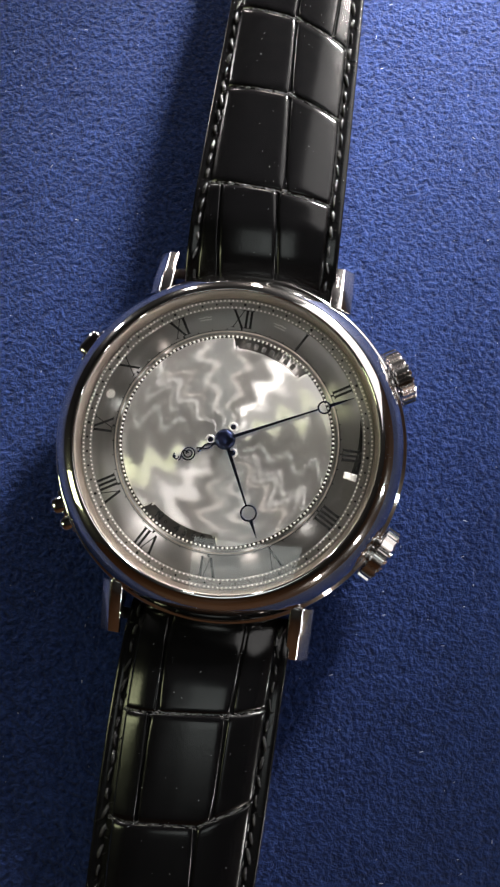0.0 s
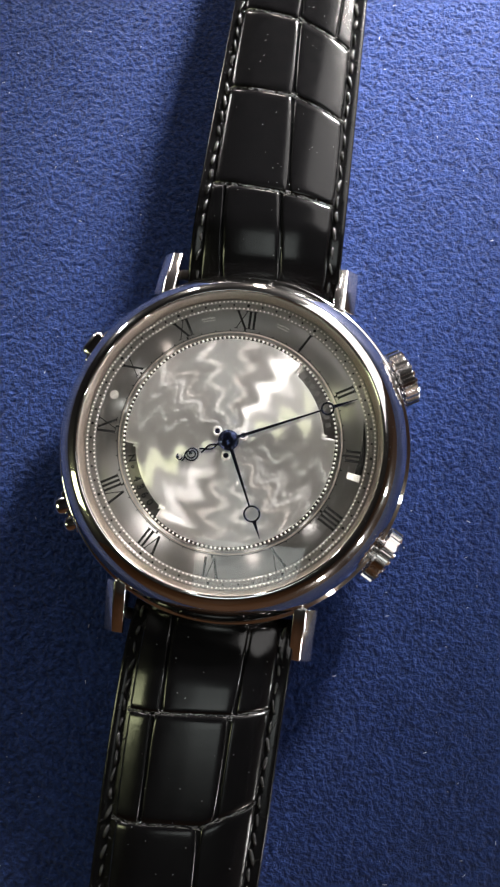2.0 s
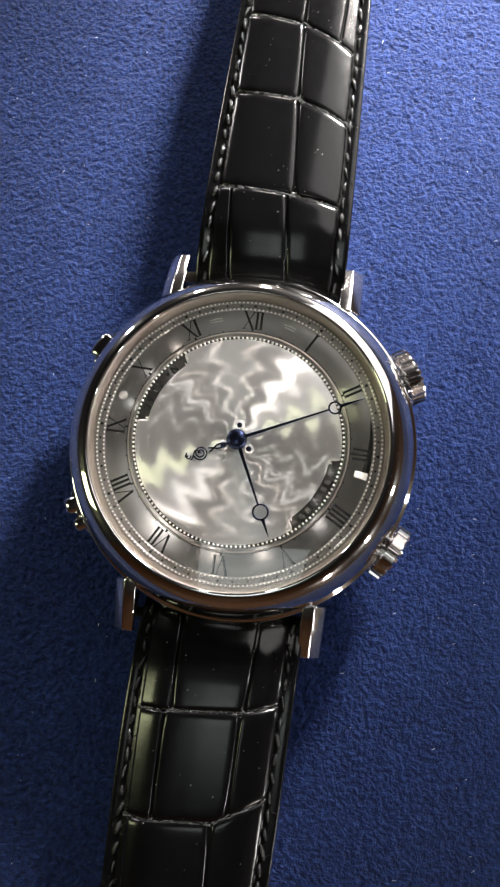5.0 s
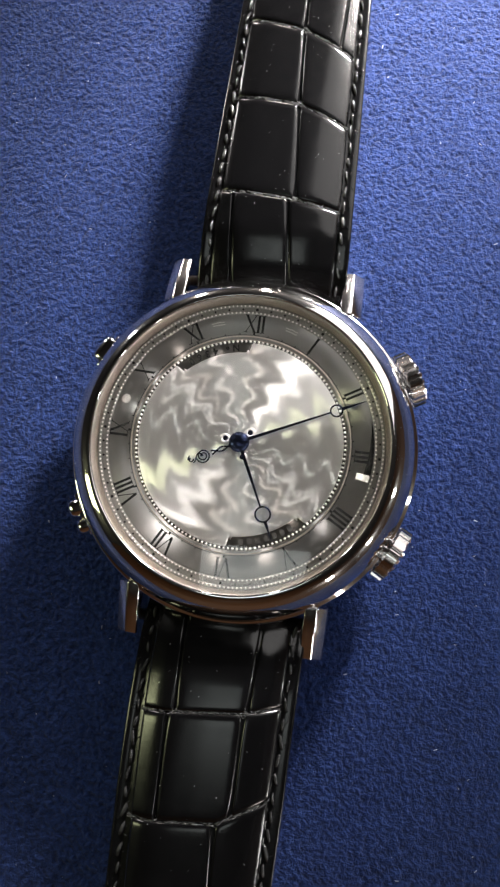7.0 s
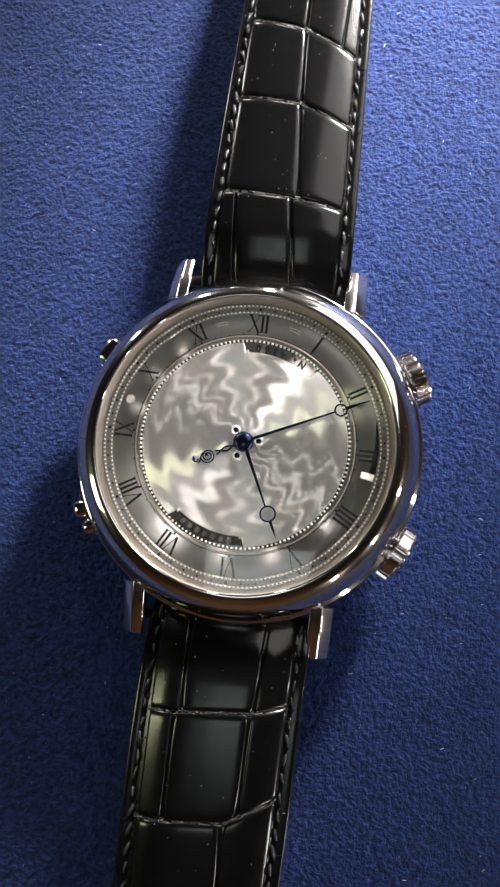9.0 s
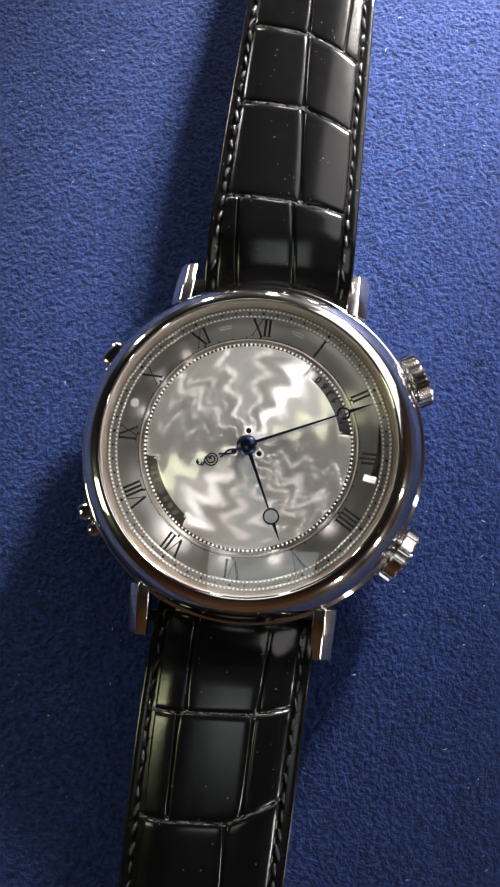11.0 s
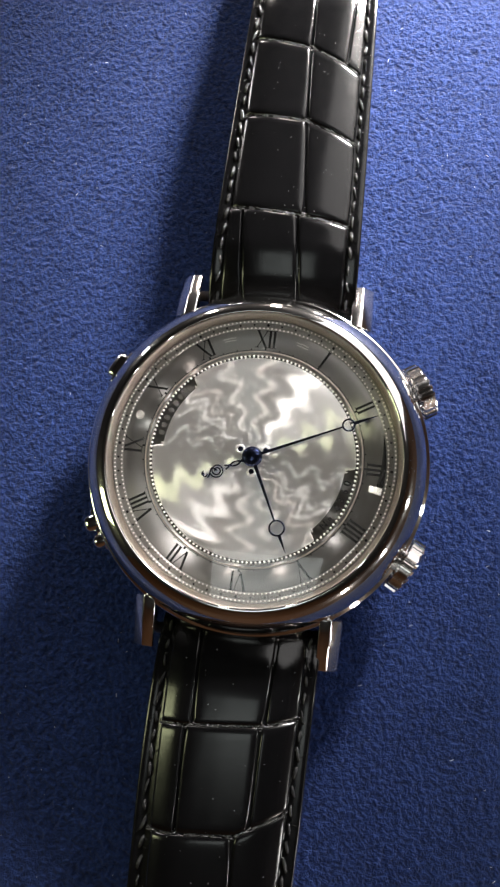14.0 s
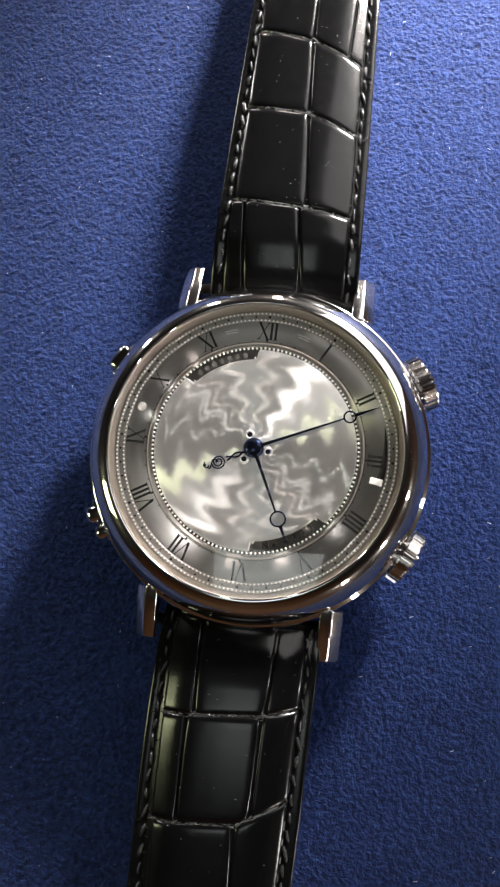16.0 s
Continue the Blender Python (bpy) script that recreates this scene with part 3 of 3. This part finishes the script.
def strap(name, sign, middle, half_width, crest, cross, splits, label, seed, fall):
    """One half of the strap; lengths run away from the case. cross: grooves as (bend, tilt, place); splits: x places along each band."""
    rng = random.Random(seed)

    def surface(x, d):
        """Height of the padded top at x across and d away from the centre."""
        u = min(1.0, abs(x - middle(d)) / half_width(d))
        return crest(d) - fall * float(np.interp(u, PAD_AT, PAD_DROP)) + 0.12 * max(0, 1 - abs(u - 0.95) / 0.05)

    bm = bmesh.new()
    ds = [22.6 + 0.8 * k for k in range(96)]
    us = [-1, -0.97, -0.93, -0.88, -0.82, -0.74, -0.6, -0.4, -0.2, 0, 0.2, 0.4, 0.6, 0.74, 0.82, 0.88, 0.93, 0.97, 1]
    rows = []
    for d in ds:
        w, m = half_width(d), middle(d)
        top = [bm.verts.new(((m + u * w) * MM, sign * d * MM, (surface(m + u * w, d) - (0.32 if abs(u) < 0.86 else 0)) * MM)) for u in us]
        edge, foot = surface(m + w, d), max(0.25, crest(d) - 5.6)
        low = [bm.verts.new(((m + side * w * k) * MM, sign * d * MM, z * MM)) for side, k, z in ((1, 1.012, edge - 0.12), (1, 1.015, edge - 0.4), (1, 0.985, foot), (-1, 0.985, foot), (-1, 1.015, edge - 0.4), (-1, 1.012, edge - 0.12))]
        rows.append(top + low)
    for p, q in zip(rows, rows[1:]):
        for i in range(len(p)):
            bm.faces.new((p[i], p[(i + 1) % len(p)], q[(i + 1) % len(p)], q[i]))
    bm.faces.new(rows[0])
    bm.faces.new(rows[-1][::-1])
    body = part(name, bm, LEATHER, watch, label)

    # raised scales between the grooves
    steps = 18
    ease = [0.5 - 0.5 * math.cos(math.pi * (k / steps)) for k in range(steps + 1)]
    for (low, high), edges in zip(zip(cross, cross[1:]), splits):
        for left, right in zip(edges, edges[1:]):
            bm = bmesh.new()
            grid = []
            tilt = rng.uniform(-0.06, 0.06)
            for b in ease:
                row = []
                for a in ease:
                    xl, xr = lerp(*left, b), lerp(*right, b)
                    gap = 0.10
                    x = lerp(xl + gap, xr - gap, a)
                    d = lerp(low(x) + gap, high(x) - gap, b)
                    # round the corners of the scale
                    ca, cb = 2 * a - 1, 2 * b - 1
                    rise = (1 - abs(ca) ** 22) * (1 - abs(cb) ** 26)
                    pull = 1 - 0.05 * (ca * cb) ** 4
                    x = lerp((xl + xr) / 2, x, pull)
                    z = surface(x, d) - 0.28 + 0.30 * max(0, rise) ** 0.6 + tilt * ca
                    row.append(bm.verts.new((x * MM, sign * d * MM, z * MM)))
                grid.append(row)
            for p, q in zip(grid, grid[1:]):
                for k in range(steps):
                    bm.faces.new((p[k], p[k + 1], q[k + 1], q[k]))
            part("scale", bm, LEATHER, body)

    # crinkled skin in the cross grooves: short folds that cross one another
    for groove in cross[1:-1]:
        bm = bmesh.new()
        reach = 0.83 * half_width(groove(0))
        for k in range(240):
            x = middle(50) + rng.uniform(-reach, reach)
            off, lean, long = rng.gauss(0, 0.26), rng.uniform(-0.8, 0.8), rng.uniform(0.14, 0.42)
            ends = []
            for s in (-1, 0, 1):
                px = x + s * long * math.cos(lean)
                ends.append((px, sign * (groove(px) + off + s * long * math.sin(lean) * 0.5), surface(px, groove(px)) - 0.16 - abs(off) * 0.1 - 0.05 * abs(s)))
            tube(bm, ends, [0.02, rng.uniform(0.035, 0.075), 0.02], 5)
        part("crinkle", bm, CRINKLE_GLINT, body)
    for side in (-1, 1):
        bm = bmesh.new()
        for k in range(190):
            d = rng.uniform(24, 88)
            near = min(abs(d - groove(side * 9)) for groove in cross[1:-1])
            if near > 2.4 and rng.random() < 0.55:
                continue
            x = middle(d) + side * (half_width(d) - rng.uniform(0.25, 2.1))
            lean, long = rng.uniform(-1.4, 1.4), rng.uniform(0.12, 0.5)
            ends = [(x + s * long * math.sin(lean), sign * (d + s * long * math.cos(lean)), surface(x, d) + 0.02 - 0.07 * abs(s)) for s in (-1, 0, 1)]
            tube(bm, ends, [0.02, rng.uniform(0.05, 0.1), 0.02], 5)
        part("edge_crease", bm, LEATHER, body)
    # dust
    bm = bmesh.new()
    for k in range(46):
        d = rng.uniform(26, 70)
        x = middle(d) + rng.uniform(-0.75, 0.75) * half_width(d)
        bmesh.ops.create_icosphere(bm, subdivisions=1, radius=rng.uniform(0.025, 0.06) * MM, matrix=pose(x * MM, sign * d * MM, (surface(x, d) + 0.03) * MM))
    part("dust", bm, LINT, body, "pale dust specks")

    # stitches in a trough along both edges
    bm = tube(bmesh.new(), [(0, -0.95, -0.05), (0, -0.6, 0.18), (0, 0, 0.26), (0, 0.6, 0.18), (0, 0.95, -0.05)], [0.1, 0.2, 0.24, 0.2, 0.1], 7)
    stitch = mesh_of("stitch", bm, THREAD)
    for side in (-1, 1):
        d = 24.4
        while d < 92:
            x = middle(d) + side * (half_width(d) - 1.25)
            piece("stitch", stitch, body, pose(x * MM, sign * d * MM, surface(x, d) * MM, rng.uniform(-9, 9), rng.uniform(-20, 20), rng.uniform(-16, 16) + side * 4) @ Matrix.Diagonal((rng.uniform(0.7, 1.3), rng.uniform(0.75, 1.1), rng.uniform(0.7, 1.4), 1)))
            d += rng.uniform(2.1, 2.5)
    return body


def slope(points):
    """A curve through (place, value) pairs."""
    xs, ys = [p[0] for p in points], [p[1] for p in points]
    return lambda v: float(np.interp(v, xs, ys))


upper_crest = slope([(22, 8.6), (24, 9.8), (27, 11.4), (31, 12.6), (36, 13.0), (70, 13.0), (100, 9.5)])
strap("upper_strap", 1, slope([(22, 0.9), (70, 0.9)]), slope([(22, 10.9), (46, 10.3), (70, 9.6), (100, 8.9)]), upper_crest,
      [slope([(-9, 22.9), (9, 22.9)]), slope([(-9, 36.9), (2, 36.0), (9, 35.0)]), slope([(-9, 52.0), (2, 50.8), (9, 48.0)]), slope([(-9, 65.0), (1.4, 62.9), (9, 59.2)]), slope([(-9, 78), (9, 73)]), slope([(-9, 91), (9, 88)])],
      [[(-8.3, -8.0), (-5.0, -6.0), (3.5, 2.2), (10.15, 9.85)], [(-8.0, -7.7), (3.2, 2.0), (9.85, 9.5)], [(-7.7, -7.4), (2.0, 1.4), (9.5, 9.25)], [(-7.4, -7.0), (1.4, 1.3), (7.0, 7.5), (9.25, 9.0)], [(-7, -6.8), (1.3, 1.2), (9.0, 8.7)]],
      "black glossy alligator strap half by the twelve", 3, 0.62)
strap("lower_strap", -1, slope([(22, 0.75), (40, 0.6), (60, 0.7)]), slope([(22, 11.05), (46, 10.85), (70, 10.1), (100, 9.5)]), slope([(22, 8.6), (24, 9.8), (27, 11.2), (31, 12.0), (36, 12.4), (70, 12.4), (100, 9.0)]),
      [slope([(-9, 22.9), (9, 22.9)]), slope([(-9, 36.5), (-5, 36.1), (5, 34.9), (11, 33.5)]), slope([(-8, 49.9), (3.3, 48.5), (11, 44.5)]), slope([(-8, 62), (3, 61), (11, 58)]), slope([(-9, 76), (10, 74)]), slope([(-9, 90), (9, 88)])],
      [[(-8.4, -8.3), (-4.4, -3.9), (6.1, 5.7), (10.2, 10.1)], [(-8.3, -7.9), (-4.8, -4.5), (5.2, 5.1), (10.1, 9.9)], [(-7.9, -7.2), (3.2, 3.8), (9.9, 9.6)], [(-7.2, -6.8), (3.0, 3.0), (9.6, 9.0)], [(-6.8, -6.4), (2.5, 2.5), (9, 8.4)]],
      "black glossy alligator strap half by the six", 5, 1.0)


# ---- lint and dust ----
def lint():
    rng = random.Random(11)
    bm = bmesh.new()
    for k in range(330):
        x, y = rng.uniform(-58, 46), rng.uniform(-66, 84)
        if abs(x) < 13 or math.hypot(x, y) < 25:
            continue
        a, size = rng.uniform(0, 3.14), rng.uniform(0.025, 0.075)
        long = size * rng.choice((1, 1, 1, 1.6, 4))
        tube(bm, [(x - long * math.cos(a), y - long * math.sin(a), 0.12), (x, y, 0.2), (x + long * math.cos(a), y + long * math.sin(a), 0.12)], size * 0.5, 4)
    tagged(new("lint", mesh_of("lint", bm, LINT)), "pale lint specks on the blue suede", "lint", kind="stuff")


lint()


# ---- what moves ----
def motions():
    walk(disc, [(t, pose(0, 0, 12.95 * MM) @ spin(DISC_START + DISC_RATE * t)) for t in (0, 2, 4, 6, 8, 10, 12, 14, 16)])
    walk(minute_hand, [(0, pose(0, 0, 13.6 * MM) @ spin(64.9)), (16, pose(0, 0, 13.6 * MM) @ spin(66.0))])


DISC_START, DISC_RATE = 19.8, 19.58
motions()
